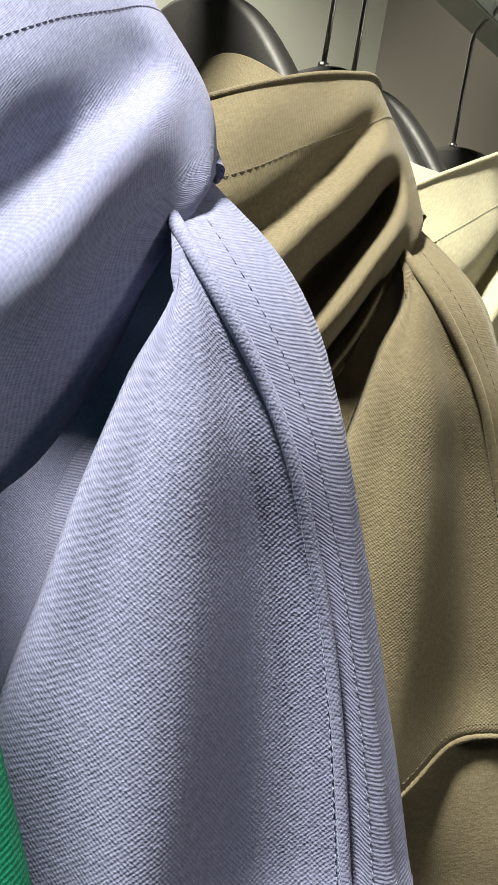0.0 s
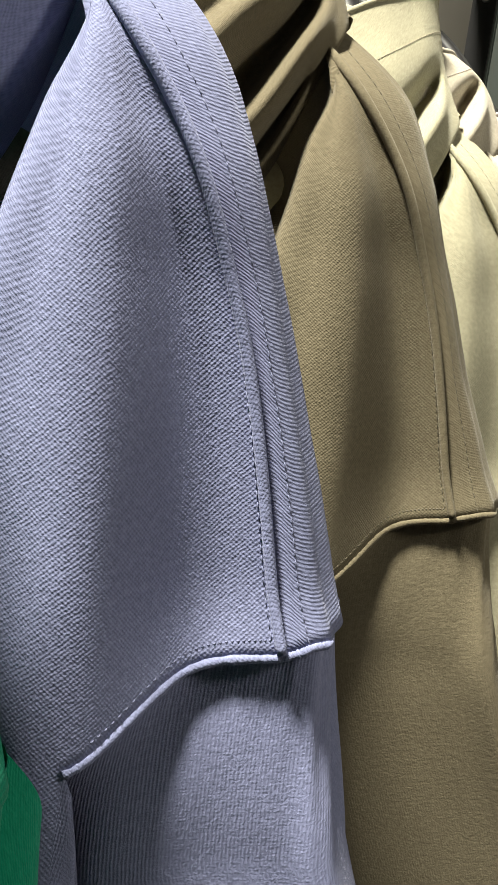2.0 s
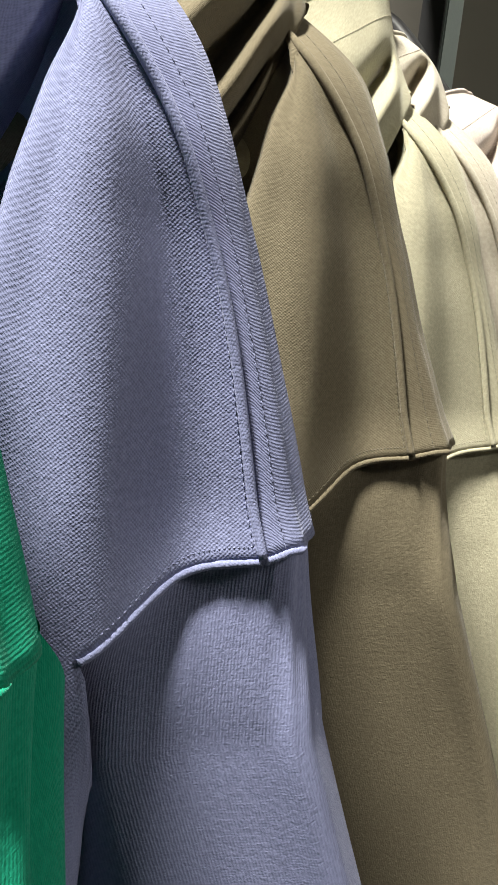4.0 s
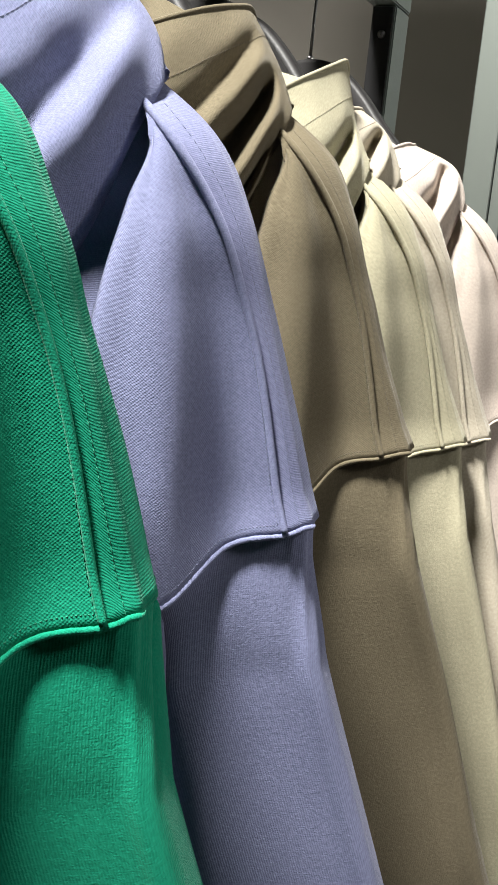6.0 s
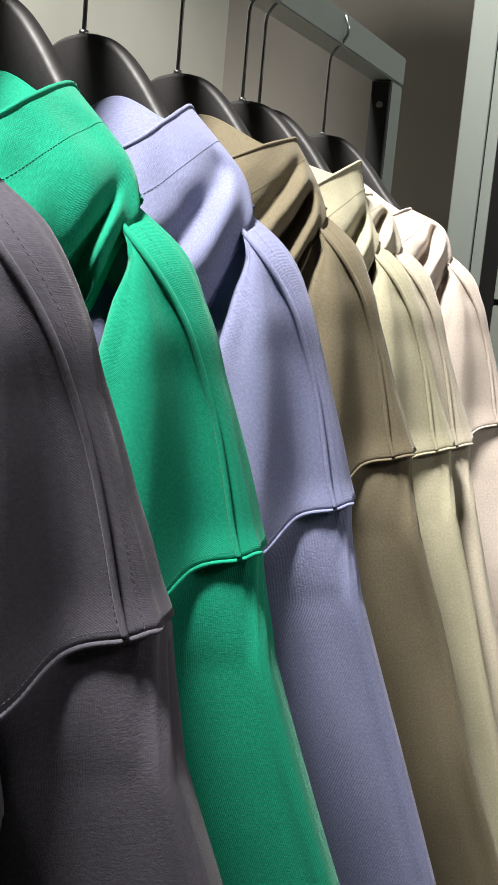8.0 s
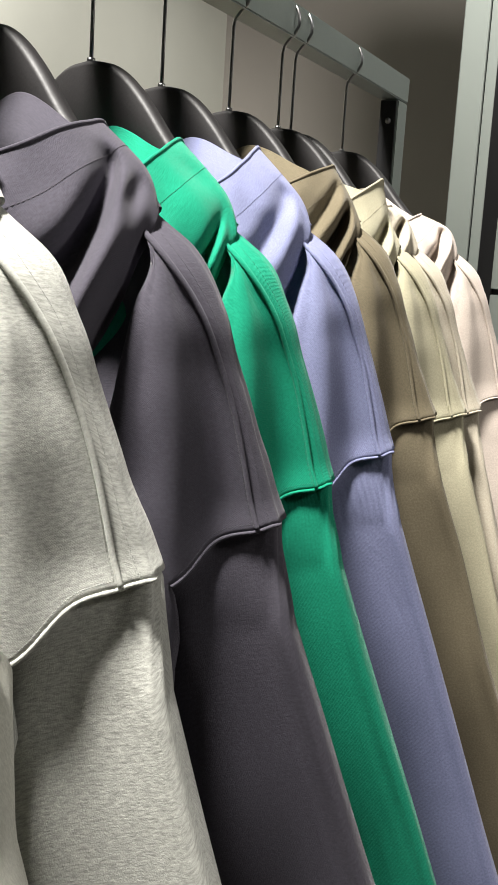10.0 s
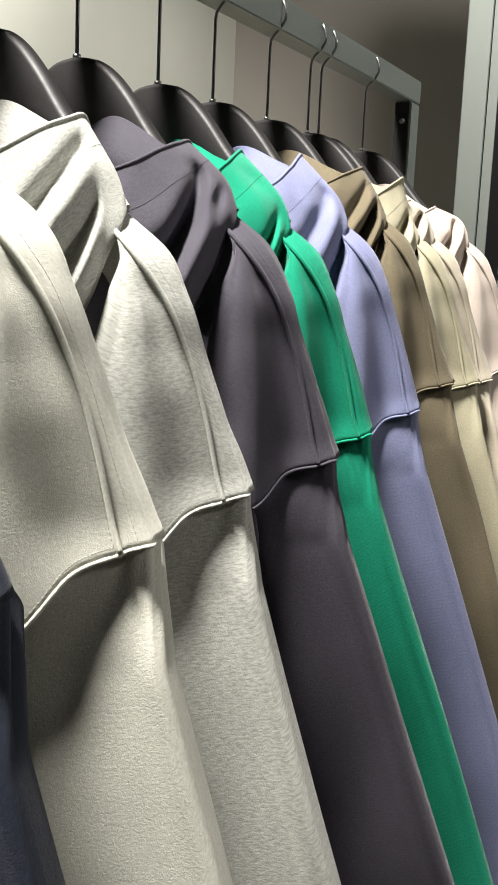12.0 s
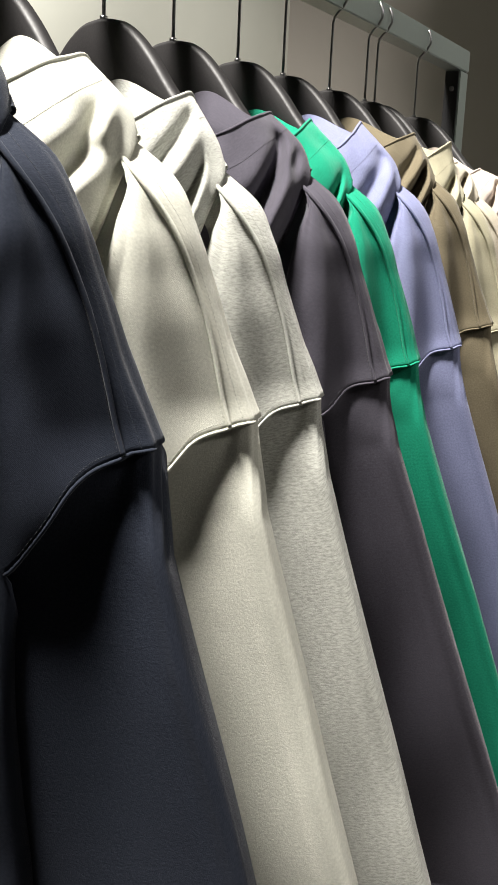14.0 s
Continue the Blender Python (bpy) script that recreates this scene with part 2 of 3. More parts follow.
# horizontal cuts through the upper garment, from the middle round the outside of the fold, seam and shoulder to the far side
CUTS = [
    (0.200, [(-.262, .066), (-.22, .052), (-.18, .035), (-.15, .014), (-.14, .008), (-.138, .007), (-.136, .006), (-.132, .006), (-.126, .008), (-.122, .016), (-.128, .026), (-.15, .045), (-.24, .085)]),
    (0.172, [(-.262, .062), (-.20, .045), (-.14, .020), (-.095, -.008), (-.091, -.012), (-.090, -.0125), (-.089, -.0125), (-.087, -.012), (-.079, -.009), (-.0745, -.004), (-.080, .006), (-.13, .040), (-.24, .09)]),
    (0.152, [(-.262, .060), (-.18, .035), (-.10, .008), (-.064, -.022), (-.061, -.026), (-.0597, -.0265), (-.0585, -.0265), (-.0575, -.0255), (-.0510, -.0170), (-.0465, -.005), (-.055, .010), (-.12, .045), (-.24, .09)]),
    (0.122, [(-.264, .056), (-.150, .056), (-.082, .020), (-.063, -.034), (-.050, -.0385), (-.0425, -.0340), (-.0395, -.0245), (-.034, -.0195), (-.0292, -.0125), (-.0285, .000), (-.041, .016), (-.11, .05), (-.24, .10)]),
    (0.087, [(-.266, .050), (-.150, .064), (-.088, .028), (-.067, -.042), (-.048, -.0455), (-.0355, -.0385), (-.0310, -.0180), (-.0215, -.0095), (-.0172, -.0045), (-.0178, .005), (-.031, .023), (-.11, .05), (-.24, .095)]),
    (0.020, [(-.27, .044), (-.150, .060), (-.100, .026), (-.078, -.049), (-.050, -.0525), (-.0295, -.0440), (-.0220, -.0145), (-.0045, -.002), (.0015, .0015), (.0030, .010), (-.011, .030), (-.11, .048), (-.24, .088)]),
    (-.050, [(-.275, .034), (-.150, .052), (-.103, .018), (-.084, -.053), (-.052, -.0565), (-.0270, -.0445), (-.0190, -.0140), (.008, .0), (.015, .005), (.018, .014), (.002, .034), (-.11, .052), (-.24, .088)]),
    (-.090, [(-.275, .034), (-.150, .046), (-.105, .008), (-.086, -.056), (-.052, -.0585), (-.0255, -.0435), (-.056, .012), (-.03, .02), (-.03, .03), (-.03, .04), (-.04, .05), (-.12, .055), (-.24, .088)]),
    (-.250, [(-.28, .024), (-.16, -.020), (-.102, -.036), (-.085, -.060), (-.050, -.0620), (-.0210, -.0445), (-.045, .012), (-.03, .02), (-.03, .03), (-.03, .04), (-.04, .05), (-.13, .058), (-.24, .085)]),
    (-.480, [(-.28, .019), (-.16, -.026), (-.100, -.040), (-.080, -.062), (-.045, -.0620), (-.0150, -.0400), (-.035, .015), (-.03, .02), (-.03, .03), (-.03, .04), (-.04, .05), (-.13, .058), (-.24, .085)]),
]
CUT_Z = np.array([c for c, _ in CUTS])
CUT_P = [np.array(p) for _, p in CUTS]
LAST = 12.0
# height of the armhole seam along the cut's columns 5 to 10
ARM = np.array([[-.026], [-.0060], [.0], [.003], [.004], [.006]])
# the sleeve a hand's width under the armhole: outside columns 5 to 10, then its inside back to the start
SLEEVE = np.array([(-.052, -.040), (-.028, -.0365), (-.009, -.0175), (.008, -.0045), (.0175, -.0020), (.0205, .006), (.012, .026), (-.02, .042), (-.058, .01), (-.052, -.040)])


def cut(k, c):
    """The garment's surface at columns k (0 to 12) and heights c (arrays of one shape), as x, y."""
    levels = np.stack([spline(p, k / LAST) for p in CUT_P])
    slopes = np.gradient(levels, CUT_Z, axis=0)
    f = np.interp(-c, -CUT_Z, np.arange(len(CUT_Z)))
    i = np.minimum(f.astype(int), len(CUT_Z) - 2)
    f = (f - i)[..., None]
    step = (CUT_Z[i + 1] - CUT_Z[i])[..., None]
    pick = lambda a, j: np.take_along_axis(a, j[None, ..., None], 0)[0]
    p1, p2 = pick(levels, i), pick(levels, i + 1)
    m1, m2 = pick(slopes, i) * step, pick(slopes, i + 1) * step
    return (2 * f ** 3 - 3 * f ** 2 + 1) * p1 + (f ** 3 - 2 * f ** 2 + f) * m1 + (3 * f ** 2 - 2 * f ** 3) * p2 + (f ** 3 - f ** 2) * m2


def to_hanger(x, y, c):
    """From shoulder-tip coordinates to the hanger's own."""
    dx, dy = x - HX, y - HY
    return np.stack([dx * CS - dy * SN, dx * SN + dy * CS, c + 0 * x], -1)


def ripple(p, seed, size, amount):
    """Slow uneven swells, one value a point."""
    flat = p.reshape(-1, 3)
    val = [noise.noise((a * size + seed * 3.7, b * size, c * size * 0.5 + seed * 1.9)) for a, b, c in flat]
    return amount * np.array(val).reshape(p.shape[:-1])


def between(v, lo, hi):
    f = np.clip((v - lo) / (hi - lo), 0, 1)
    return f * f * (3 - 2 * f)


HOOD = np.array([  # round the hood from the neck, over its fold, to its middle: rim, belly, lower edge (along, out, height)
    ((.0, .008, .225), (.0, .024, .205), (.0, .024, .17)),
    ((.055, .009, .242), (.066, .028, .212), (.09, .022, .18)),
    ((.110, .010, .226), (.130, .022, .198), (.15, .016, .17)),
    ((.143, .010, .217), (.178, .009, .192), (.190, .010, .172)),
    ((.150, .020, .231), (.192, .018, .195), (.2095, .0205, .168)),
    ((.163, .040, .226), (.203, .040, .185), (.2145, .038, .144)),
    ((.176, .065, .215), (.2095, .066, .168), (.2125, .0565, .111)),
    ((.176, .095, .197), (.205, .098, .145), (.202, .084, .08)),
    ((.13, .122, .180), (.15, .135, .12), (.13, .108, .05)),
    ((.0, .130, .160), (.0, .150, .10), (.0, .115, .04)),
])
HOOD_N = 9.0


def hoodie(name, label, tip, colour, seed, heather=0.0, contrast=0.4, folds=(), grow=(0, 0, 0), strip=0.0, fold=(0, 0), arm=(0, 0), valley=1.0, tuck=.12):
    """A hooded sweatshirt on its hanger, shoulder tip at the point given, its hood hanging down towards the aisle's
    near end.
    folds: valleys in the hood (column, height on it, slope, depth, width); grow: how the hood's peak differs;
    strip: how much wider the shoulder panel lies; fold: how the torso's fold is shifted; arm: how much lower the
    armhole's front end lies;
    valley: how hollow the cloth lies beside the shoulder seam; tuck: how far the sleeve swings back, which dims it."""
    plain = name.replace("_hoodie", "")
    mat = fabric(plain + "_twill", colour, heather, "twill", contrast)
    rib = fabric(plain + "_rib", colour, heather, "rib", contrast * (0.8 if contrast > 0.28 else 0.5))
    wale = fabric(plain + "_wale", colour, heather, "wale", contrast * (0.6 if contrast > 0.28 else 0.2))
    # thread colour darkened to hold the shade that the stitches lie in
    thread_mat = rough(plain + "_shaded_sewing_thread", tuple(c * 0.72 for c in colour), 0.7, scale=200)
    cord = fabric(plain + "_thread", colour, heather * 0.5, "twill", contrast * 0.6)
    root = tagged(new("hoodie"), label, "hoodie", "hoodies on the rack")
    ox, oy, oz = tip
    root.matrix_world = pose(ox + HX, oy + HY, oz, 0, 0, -TURN_H)

    arm_line = ARM - np.array([[arm[0]], [arm[1]], [0], [0], [0], [0]])

    def arm_height(k):
        return spline(arm_line, np.clip((np.asarray(k, float) - 5) / 5, 0, 1))[..., 0]

    def shape(k, c):
        p = cut(k, c)
        wide = strip * (1 - between(c, .0, .055)) * between(k, 7.0, 8.6) * (1 - between(k, 9.6, 11.5))
        bend = np.exp(-((k - 4.2) / 1.1) ** 2) * (1 - between(c, .02, .12))
        fill = (1 - valley) * np.exp(-((k - 6) / .75) ** 2) * (1 - between(c, .06, .13))
        return np.stack([p[..., 0] + .86 * wide + fold[0] * bend + .004 * fill, p[..., 1] + .5 * wide + fold[1] * bend - .007 * fill], -1)

    def surf(k, c, out=0.0):
        k, c = np.broadcast_arrays(np.asarray(k, float), np.asarray(c, float))
        p = shape(k, c)
        x, y = p[..., 0], p[..., 1]
        d = shape(np.minimum(k + 0.05, LAST), c) - shape(np.maximum(k - 0.05, 0), c)
        d /= np.linalg.norm(d, axis=-1, keepdims=True) + 1e-9
        x, y = x + d[..., 1] * out, y - d[..., 0] * out
        q = to_hanger(x, y, c)
        w = ripple(q, seed, 17, 0.005) * np.clip((6.6 - k) / 2, 0, 1)
        w = w + ripple(q, seed + 5, 60, 0.0012) * np.clip(np.abs(k - 7) / 1.5, 0, 1)
        q[..., 1] -= w
        return q

    def hood(s, t, lift=0.0):
        s, t = np.broadcast_arrays(np.asarray(s, float), np.asarray(t, float))
        cols = HOOD.copy()
        cols[2:7, 0] += np.array(grow) * np.array([.5, .8, 1, .8, .4])[:, None]
        keys = spline(cols, s)
        rows = np.concatenate([keys, keys[..., 2:3, :] * np.array([.92, .6, 1]) + np.array([0, 0, .008])], -2)
        rows = np.moveaxis(rows, -2, 0)
        f = np.clip(t * 3, 0, 3 - 1e-9)
        i = f.astype(int)
        f = (f - i)[..., None]
        pick = lambda j: np.take_along_axis(rows, np.clip(j, 0, 3)[None, ..., None], 0)[0]
        p0, p1, p2, p3 = pick(i - 1), pick(i), pick(i + 1), pick(i + 2)
        p = 0.5 * (2 * p1 + (p2 - p0) * f + (2 * p0 - 5 * p1 + 4 * p2 - p3) * f * f + (3 * p1 - p0 - 3 * p2 + p3) * f ** 3)
        k = s * HOOD_N
        push = np.zeros_like(k)
        for k0, t0, slope, depth, width in folds:
            mid = t0 + slope * (k - k0)
            along = between(k, k0 - 0.25, k0 + 0.5) * (1 - 0.6 * between(k, k0 + 2.2, k0 + 4))
            push -= along * depth * np.exp(-((t - mid) / width) ** 2)
            push += along * depth * 0.55 * np.exp(-((t - mid - 1.9 * width) / (1.3 * width)) ** 2)
        front = between(k, 3.6, 4.6)
        push = push * (1 - between(t, 0.6, 0.72)) + (ripple(p, seed + 11, 24, 0.008) + ripple(p, seed + 17, 52, 0.0028)) * front * between(t, -.25, 0.25)
        push = push + lift
        p[..., 0] += push * (0.3 + 0.5 * front)
        p[..., 1] += push * (0.85 - 0.2 * front)
        p[..., 1] *= -1
        return p

    for flip in (False, True):
        # torso with its fold down to the armhole, then the torso alone
        t = np.linspace(0, 1, 60)[:, None]
        k = np.concatenate([np.linspace(0, 5, 62), np.linspace(5, 7, 30)[1:]])[None]
        body = Cloth().sheet(surf(k, .200 + (arm_height(k) - .200) * t), anchor=-1)
        front = arm_height(5.0)
        down = front + (-.456 - front) * np.linspace(0, 1, 52)[:, None]
        body.sheet(surf(np.linspace(0, 5, 62)[None], down), anchor=-1)
        k = np.linspace(5, 6.3, 14)[None]
        body.sheet(surf(k, down - .05 * between(k, 5, 5.5) * (1 - np.linspace(0, 1, 52)[:, None])))
        body.make("body", mat, root, flip, thick=0.002, weld=True)
        # shoulder panel over the top to the far side, and the far side of the torso
        k = np.linspace(7, 12, 54)[None]
        bottom = np.where(k <= 10, arm_height(k), .006 - .02 * (k - 10))
        Cloth().sheet(surf(k, .200 + (bottom - .200) * t)).make("shoulder_panel", rib, root, flip, thick=0.002)
        k = np.linspace(10.2, 12, 20)[None]
        far = surf(k, .0 - .455 * np.linspace(0, 1, 30)[:, None])
        far[..., 0] -= .03 * np.clip((12 - k) / 2, 0, 1)
        Cloth().sheet(far).make("far_panel", mat, root, flip, thick=0.002)
        # the sleeve, hanging a little outwards
        s = np.linspace(0, 1, 84, endpoint=False)
        k = 5 + s * 9
        outer = k <= 10
        start = arm_height(np.minimum(k, 10)) + 0.004
        start = np.where(outer, start, .010 + (-.076 - .010) * (k - 10) / 4)
        top = shape(np.minimum(k, 10), start)
        base = spline(SLEEVE + np.outer(np.array([0, 0, 0, .4, 1, 1, .8, 0, 0, 0]) * strip + np.array([1, .8, .3, 0, 0, 0, 0, 0, .8, 1]) * fold[0], (1, 0)), s)
        top = np.where(outer[:, None], top, top + (base - base[np.argmin(np.abs(k - 10))]) * 0.9)
        t = np.linspace(0, 1, 76)[:, None]
        c = start + (-.50 - start) * t ** 1.25
        mixing = between(-c, -0.004, .062)[..., None]
        xy = top * (1 - mixing) + base * mixing
        x = xy[..., 0] + (.31 * np.clip((xy[..., 0] + .065) / .07, .08, 1)) * np.maximum(0, -c - .056) - 0.0012 * (1 - mixing[..., 0])
        y = xy[..., 1] + 0.0022 * (1 - mixing[..., 0]) + tuck * np.maximum(0, -c) ** 2 / (np.maximum(0, -c) + .07)
        q = to_hanger(x, y, c)
        q[..., 1] -= ripple(q, seed + 3, 13, 0.005) * between(-c, .03, .12) * (0.4 + 0.6 * outer)
        q[..., 0] += ripple(q, seed + 4, 9, 0.003) * between(-c, .05, .15)
        Cloth().sheet(q, True, 28).make("sleeve", wale, root, flip)
        hem = q[-1][None] + np.linspace(0, 1, 10)[:, None, None] * np.array([.02, 0, -.065])
        Cloth().sheet(hem, True).make("cuff", rib, root, flip)
        # piping on the shoulder seam, rolled armhole seam, rows of thread
        c = np.linspace(.172, .001, 90)
        Cloth().cord(surf(7.0, c, 0.0015), 0.0019 - 0.0005 * np.linspace(0, 1, 90), 10).make("piping", cord, root, flip)
        k = np.linspace(5.0, 9.0, 110)
        bead = (0.0012 - 0.0008 * between(k, 8.4, 9.0)) + ripple(np.stack([k, 0 * k, 0 * k], -1), seed, 22, 0.0003)
        Cloth().cord(surf(k, arm_height(k) - 0.0002, -0.0004), bead, 8).make("armhole_seam", cord, root, flip)
        thread = Cloth()
        for col, n, lift in ((7.95, 60, 0.0002), (6.88, 60, 0.0003)):
            for j in range(n):
                c0 = .160 - .157 * j / n
                thread.cord(surf(np.full(4, col), np.linspace(c0, c0 - .0020, 4), np.array([-.0002, lift, lift, -.0002])), 0.00016, 5)
        for j in range(30):
            k0 = 5.2 + 1.7 * j / 30
            kk = np.linspace(k0, k0 + 0.032, 3)
            thread.cord(surf(kk, arm_height(kk) + 0.0042, np.array([-.0002, .0002, -.0002])), 0.00022, 5)
        thread.make("seam_stitching", thread_mat, root, flip)
        # the hood
        hood_ob = Cloth().sheet(hood(np.linspace(1, 0, 130)[None], np.linspace(0, 1, 64)[:, None])).make("hood", mat, root, flip, thick=0.003)
        rim = hood(np.linspace(0, 1, 150), 0.012)
        Cloth().cord(rim, 0.0014, 8).make("hem_edge", mat, hood_ob, flip)
        thread = Cloth()
        for j in range(80):
            s0 = 0.42 + 0.55 * j / 80
            thread.cord(hood(np.linspace(s0, s0 + 0.0042, 3), 0.2, np.array([0, .0004, 0])), 0.00022, 5)
        thread.make("hem_stitching", thread_mat, hood_ob, flip)
    return root


def hanger(x, y, z, turn):
    """A black shaped wooden hanger with a steel hook over the bar."""
    root = new("clothes_hanger")
    tagged(root, "black lacquered wooden hanger with a dark steel hook", "hanger", "hangers on the rack")
    root.matrix_world = pose(x, y, z, 0, 0, -turn)
    prof = np.array([[0, 0], [.025, -.003], [.05, -.015], [.075, -.035], [.10, -.060], [.12, -.078], [.135, -.090], [.148, -.099]])
    bm = bmesh.new()
    half = spline(prof, np.linspace(0, 1, 41)).tolist()
    top = [(-p[0], p[1]) for p in half[:0:-1]] + [(p[0], p[1]) for p in half]
    low = [(u, w - .030 - .034 * math.exp(-(u / .075) ** 2)) for u, w in top]
    rows = []
    for y0, inset in ((-.0065, .0035), (-.0045, .0), (.0045, .0), (.0065, .0035)):
        rows.append(([bm.verts.new((u * (1 - inset * 2), y0, w - inset)) for u, w in top], [bm.verts.new((u * (1 - inset * 2), y0, w + inset)) for u, w in low]))
    n = len(top)
    for i in range(n - 1):
        for (a, b), (c, d) in zip(rows, rows[1:]):
            bm.faces.new((a[i], a[i + 1], c[i + 1], c[i]))
            bm.faces.new((d[i], d[i + 1], b[i + 1], b[i]))
        bm.faces.new((rows[0][0][i + 1], rows[0][0][i], rows[0][1][i], rows[0][1][i + 1]))
        bm.faces.new((rows[3][0][i], rows[3][0][i + 1], rows[3][1][i + 1], rows[3][1][i]))
    for i in (0, n - 1):
        for (a, b), (c, d) in zip(rows, rows[1:]):
            bm.faces.new((a[i], c[i], d[i], b[i]) if i == 0 else (c[i], a[i], b[i], d[i]))
    part("hanger_body", bm, WOOD, root)
    pts = [(0, 0, -.01), (0, 0, .03), (0, 0, .082), (.0015, 0, .088), (.008, 0, .094), (.018, 0, .101), (.0230, 0, .109)]
    for i in range(1, 13):
        a = radians(200 * i / 12 - 8)
        pts.append((.0232 * math.cos(a), 0, .1135 + .0232 * math.sin(a)))
    part("hook", wire(bmesh.new(), pts, 0.0017, 8), STEEL, root, "thin dark steel hook")
    part("collar", wire(bmesh.new(), [(0, 0, -.001), (0, 0, .003)], 0.0035, 10), STEEL, root)
    return root


TWO = ((4.45, .31, .04, .021, .055), (5.2, .50, .02, .007, .05))
GARMENTS = [  # name, label, tip, colour, heather, contrast, hood valleys, hood peak
    ("black_hoodie", "near-black navy hooded sweatshirt with raised shoulder seams", (.260, -.653, 1.108), (.014, .018, .029), 0.0, .15, TWO, (0, 0, 0)),
    ("cream_hoodie", "cream white hooded sweatshirt with raised shoulder seams", (.259, -.531, 1.103), (.47, .47, .41), 0.0, .07, ((4.3, .22, .09, .010, .06), (5.2, .45, -.06, .012, .05)), (.002, 0, -.008)),
    ("heather_hoodie", "heather grey hooded sweatshirt with flecked knit", (.239, -.375, 1.093), (.40, .405, .37), 0.8, .1, ((4.6, .15, .06, .012, .05), (5.0, .42, .05, .014, .05)), (.015, 0, -.004)),
    ("charcoal_hoodie", "dark purple-grey hooded sweatshirt with raised seams", (.257, -.256, 1.097), (.060, .056, .071), 0.3, .2, ((4.8, .22, .11, .022, .07), (4.3, .40, .0, .008, .06)), (.006, 0, -.011)),
    ("green_hoodie", "bright emerald green hooded sweatshirt with raised seams", (.242, -.118, 1.094), (.006, .225, .130), 0.0, .3, ((4.6, .44, .05, .010, .045), (5.4, .58, .02, .012, .05)), (-.003, 0, -.001)),
    ("lavender_hoodie", "lavender blue hooded sweatshirt with twill-like knit", (.251, .0, 1.100), (0.178, 0.192, 0.312), 0.0, .30, ((4.5, .28, .05, .012, .075),), (-.004, 0, .001)),
    ("olive_hoodie", "olive brown hooded sweatshirt with deep hood folds", (.244, .145, 1.110), (.128, .108, .070), 0.0, .25, ((4.6, .20, .05, .010, .05), (4.5, .42, .02, .022, .055), (4.9, .60, .0, .012, .04)), (.022, 0, -.010)),
    ("khaki_hoodie", "pale khaki hooded sweatshirt with raised shoulder seams", (.244, .278, 1.098), (.31, .29, .205), 0.0, .1, ((4.4, .36, .03, .018, .055),), (.03, 0, .002)),
    ("sand_hoodie", "pale sand hooded sweatshirt hanging close to the next", (.252, .318, 1.098), (.36, .325, .26), 0.0, .1, TWO, (.02, 0, -.022)),
    ("blush_hoodie", "pale blush pink hooded sweatshirt at the rack's end", (.252, .505, 1.098), (.42, .365, .32), 0.0, .1, TWO, (0, 0, -.02)),
]
# a larger tuck tilts the sleeve out of the key lamp to darken it
FRONT = {  # fold, armhole, valley, tuck
    "black_hoodie": ((-.034, .008), (.037, .008), .0, .03),
    "cream_hoodie": ((-.016, .003), (.014, .003), .0, .03),
    "heather_hoodie": ((-.008, .001), (.006, .001), .0, .06),
    "khaki_hoodie": ((-.004, .001), (0, 0), .3, .04),
    "sand_hoodie": ((-.004, .001), (0, 0), .3, .04),
    "blush_hoodie": ((-.008, .002), (0, 0), .2, .03),
}
STRIP = {"lavender_hoodie": 0.0, "green_hoodie": 0.0, "charcoal_hoodie": 0.002}
for i, (name, label, tip, colour, heather, contrast, folds, grow) in enumerate(GARMENTS):
    hoodie(name, label, tip, colour, 20 + i * 3, heather, contrast, folds, grow, STRIP.get(name, 0.005), *FRONT.get(name, ((0, 0), (0, 0), 1.0, .22)))
    hanger(0.0, tip[1] + HY, 1.390, TURN_H)


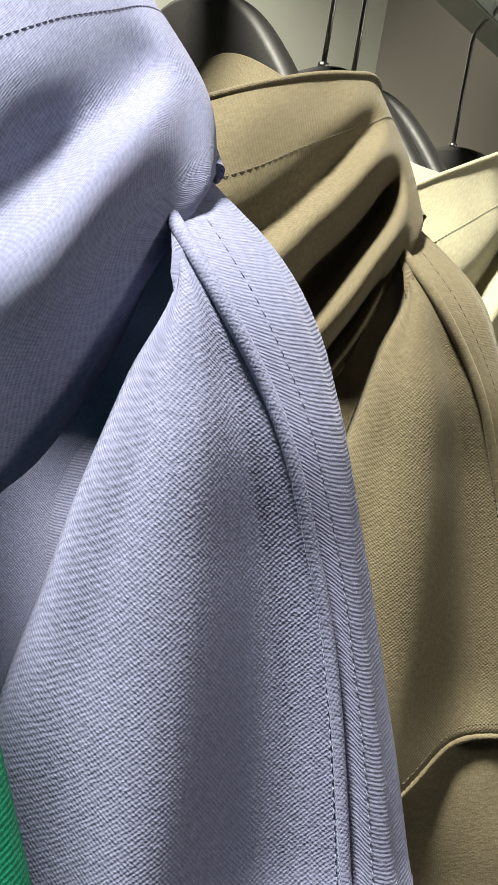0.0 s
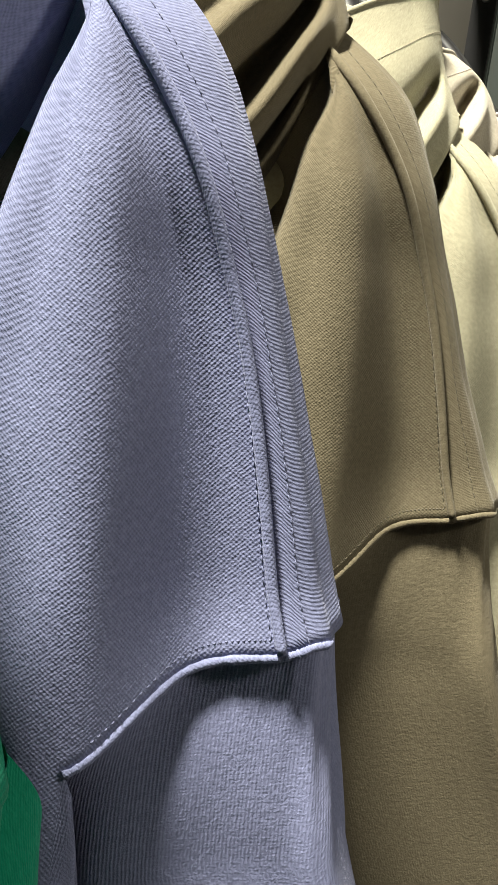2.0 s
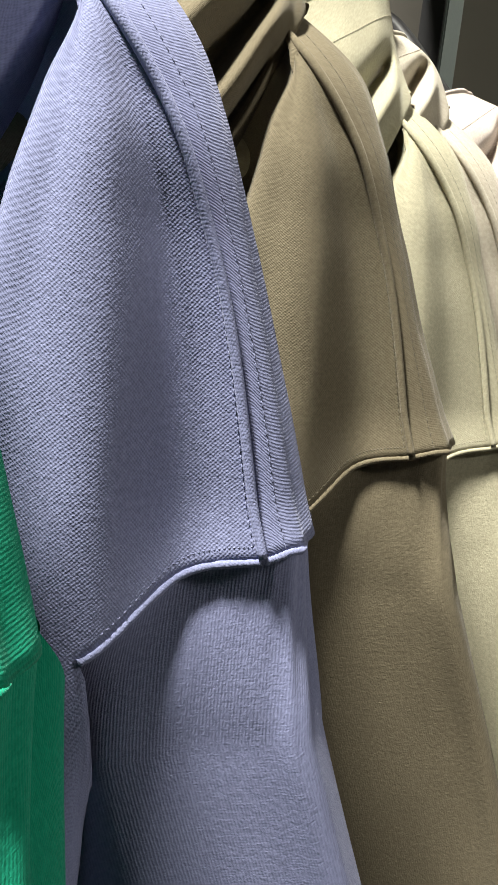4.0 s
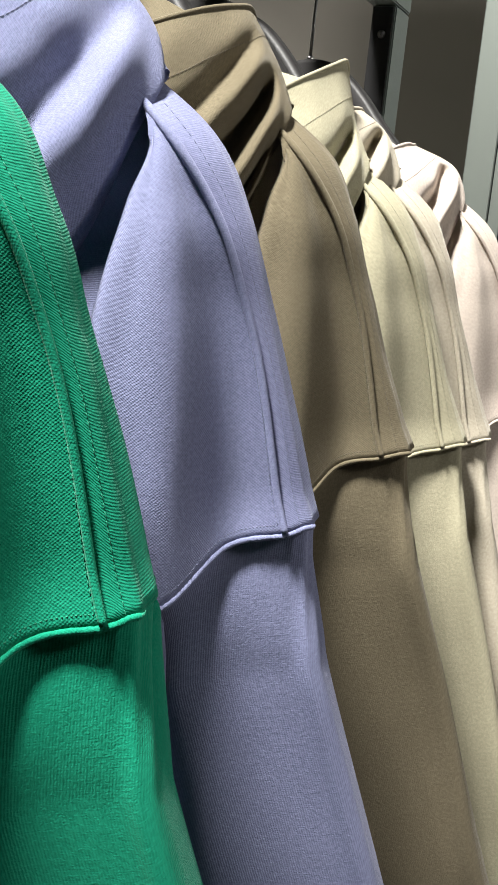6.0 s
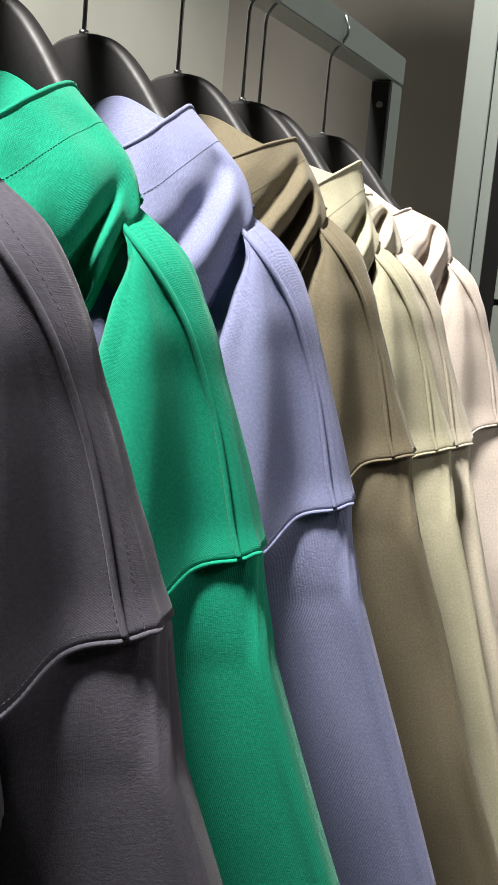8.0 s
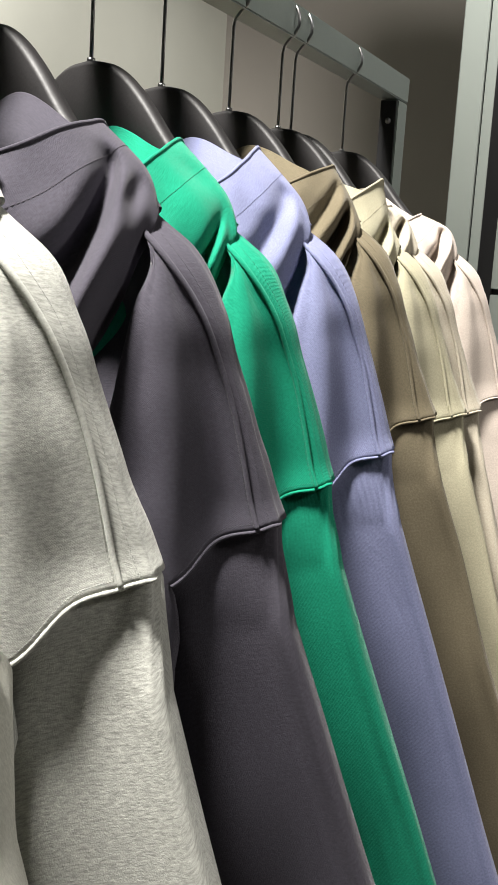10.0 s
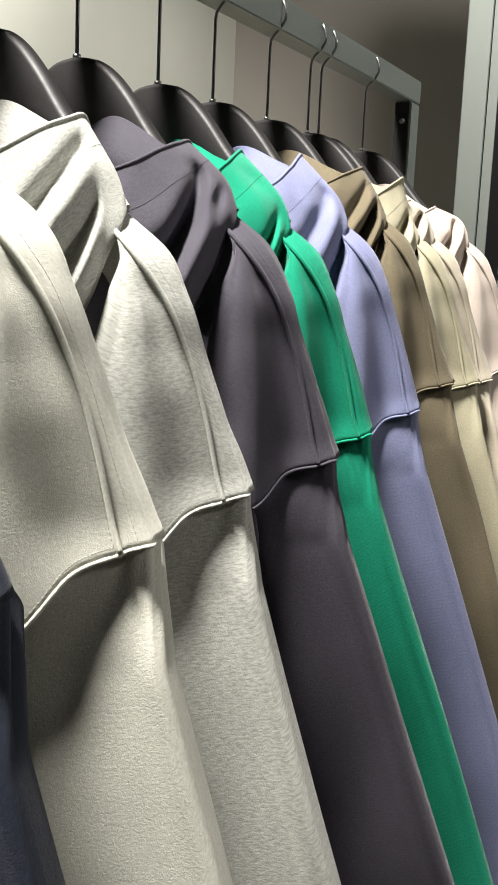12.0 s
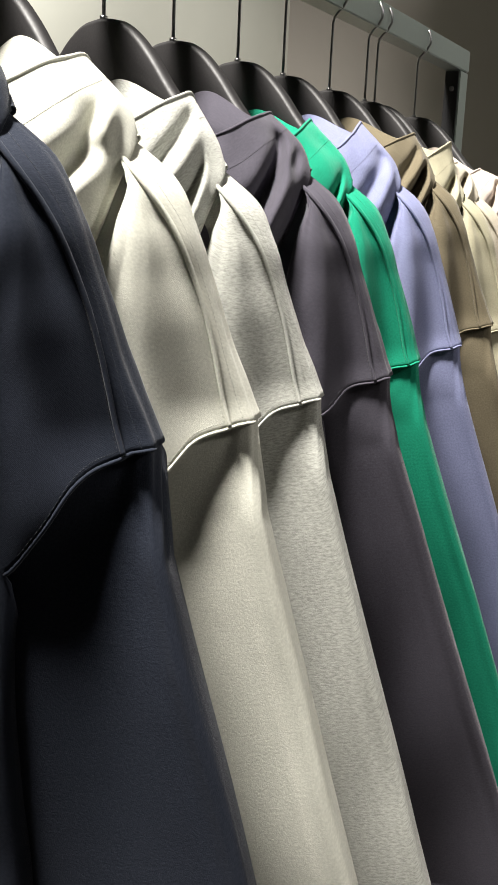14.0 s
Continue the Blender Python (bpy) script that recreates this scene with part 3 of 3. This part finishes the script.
# ---- the rack ----
rack = tagged(new("clothes_rack"), "pale steel clothes rack with a square bar and black inner faces", "clothes rack")
part("bar", box(bmesh.new(), (-.016, -1.75, 1.487), (.016, .833, 1.523), .0015), RACK, rack, smooth=False)
part("post", box(bmesh.new(), (-.012, .785, .03), (.015, .833, 1.486), .0015), RACK, rack, smooth=False)
part("post", box(bmesh.new(), (-.012, -1.75, .03), (.015, -1.702, 1.486), .0015), RACK, rack, smooth=False)
part("inner_face", box(bmesh.new(), (-.011, .782, .05), (.012, .785, 1.484)), RACK_DARK, rack, "black inner face", smooth=False)
part("foot_rail", box(bmesh.new(), (-.25, .785, .0), (.25, .833, .03), .0015), RACK, rack, smooth=False)
part("foot_rail", box(bmesh.new(), (-.25, -1.75, .0), (.25, -1.702, .03), .0015), RACK, rack, smooth=False)
bm = bmesh.new()
bmesh.ops.create_cone(bm, cap_ends=True, segments=16, radius1=.0045, radius2=.0035, depth=.004, matrix=pose(.002, .780, 1.455, 90))
part("bolt", bm, STEEL, rack, "small bright bolt head")

# ---- beyond the rack ----
cab = tagged(new("display_cabinet"), "pale framed wall display cabinet with black reveal", "cabinet")
part("frame_post", box(bmesh.new(), (-.258, 2.30, 0), (-.188, 2.36, 2.6), .002), CABINET, cab, smooth=False)
part("groove", box(bmesh.new(), (-.188, 2.32, 0), (-.183, 2.36, 2.6)), RACK_DARK, cab, "thin dark groove", smooth=False)
part("frame_strip", box(bmesh.new(), (-.183, 2.305, 0), (-.155, 2.36, 2.6), .001), CABINET, cab, smooth=False)
part("reveal", box(bmesh.new(), (-.155, 2.312, 0), (-.112, 2.40, 2.6)), RACK_DARK, cab, "black reveal", smooth=False)
part("door_panel", box(bmesh.new(), (-.112, 2.31, 0), (.6, 2.36, 1.178), .002), CABINET, cab, smooth=False)
part("door_panel", box(bmesh.new(), (-.112, 2.31, 1.194), (.6, 2.36, 2.6), .002), CABINET, cab, smooth=False)
part("joint", box(bmesh.new(), (-.112, 2.33, 1.178), (.6, 2.35, 1.194)), RACK_DARK, cab, "dark joint", smooth=False)
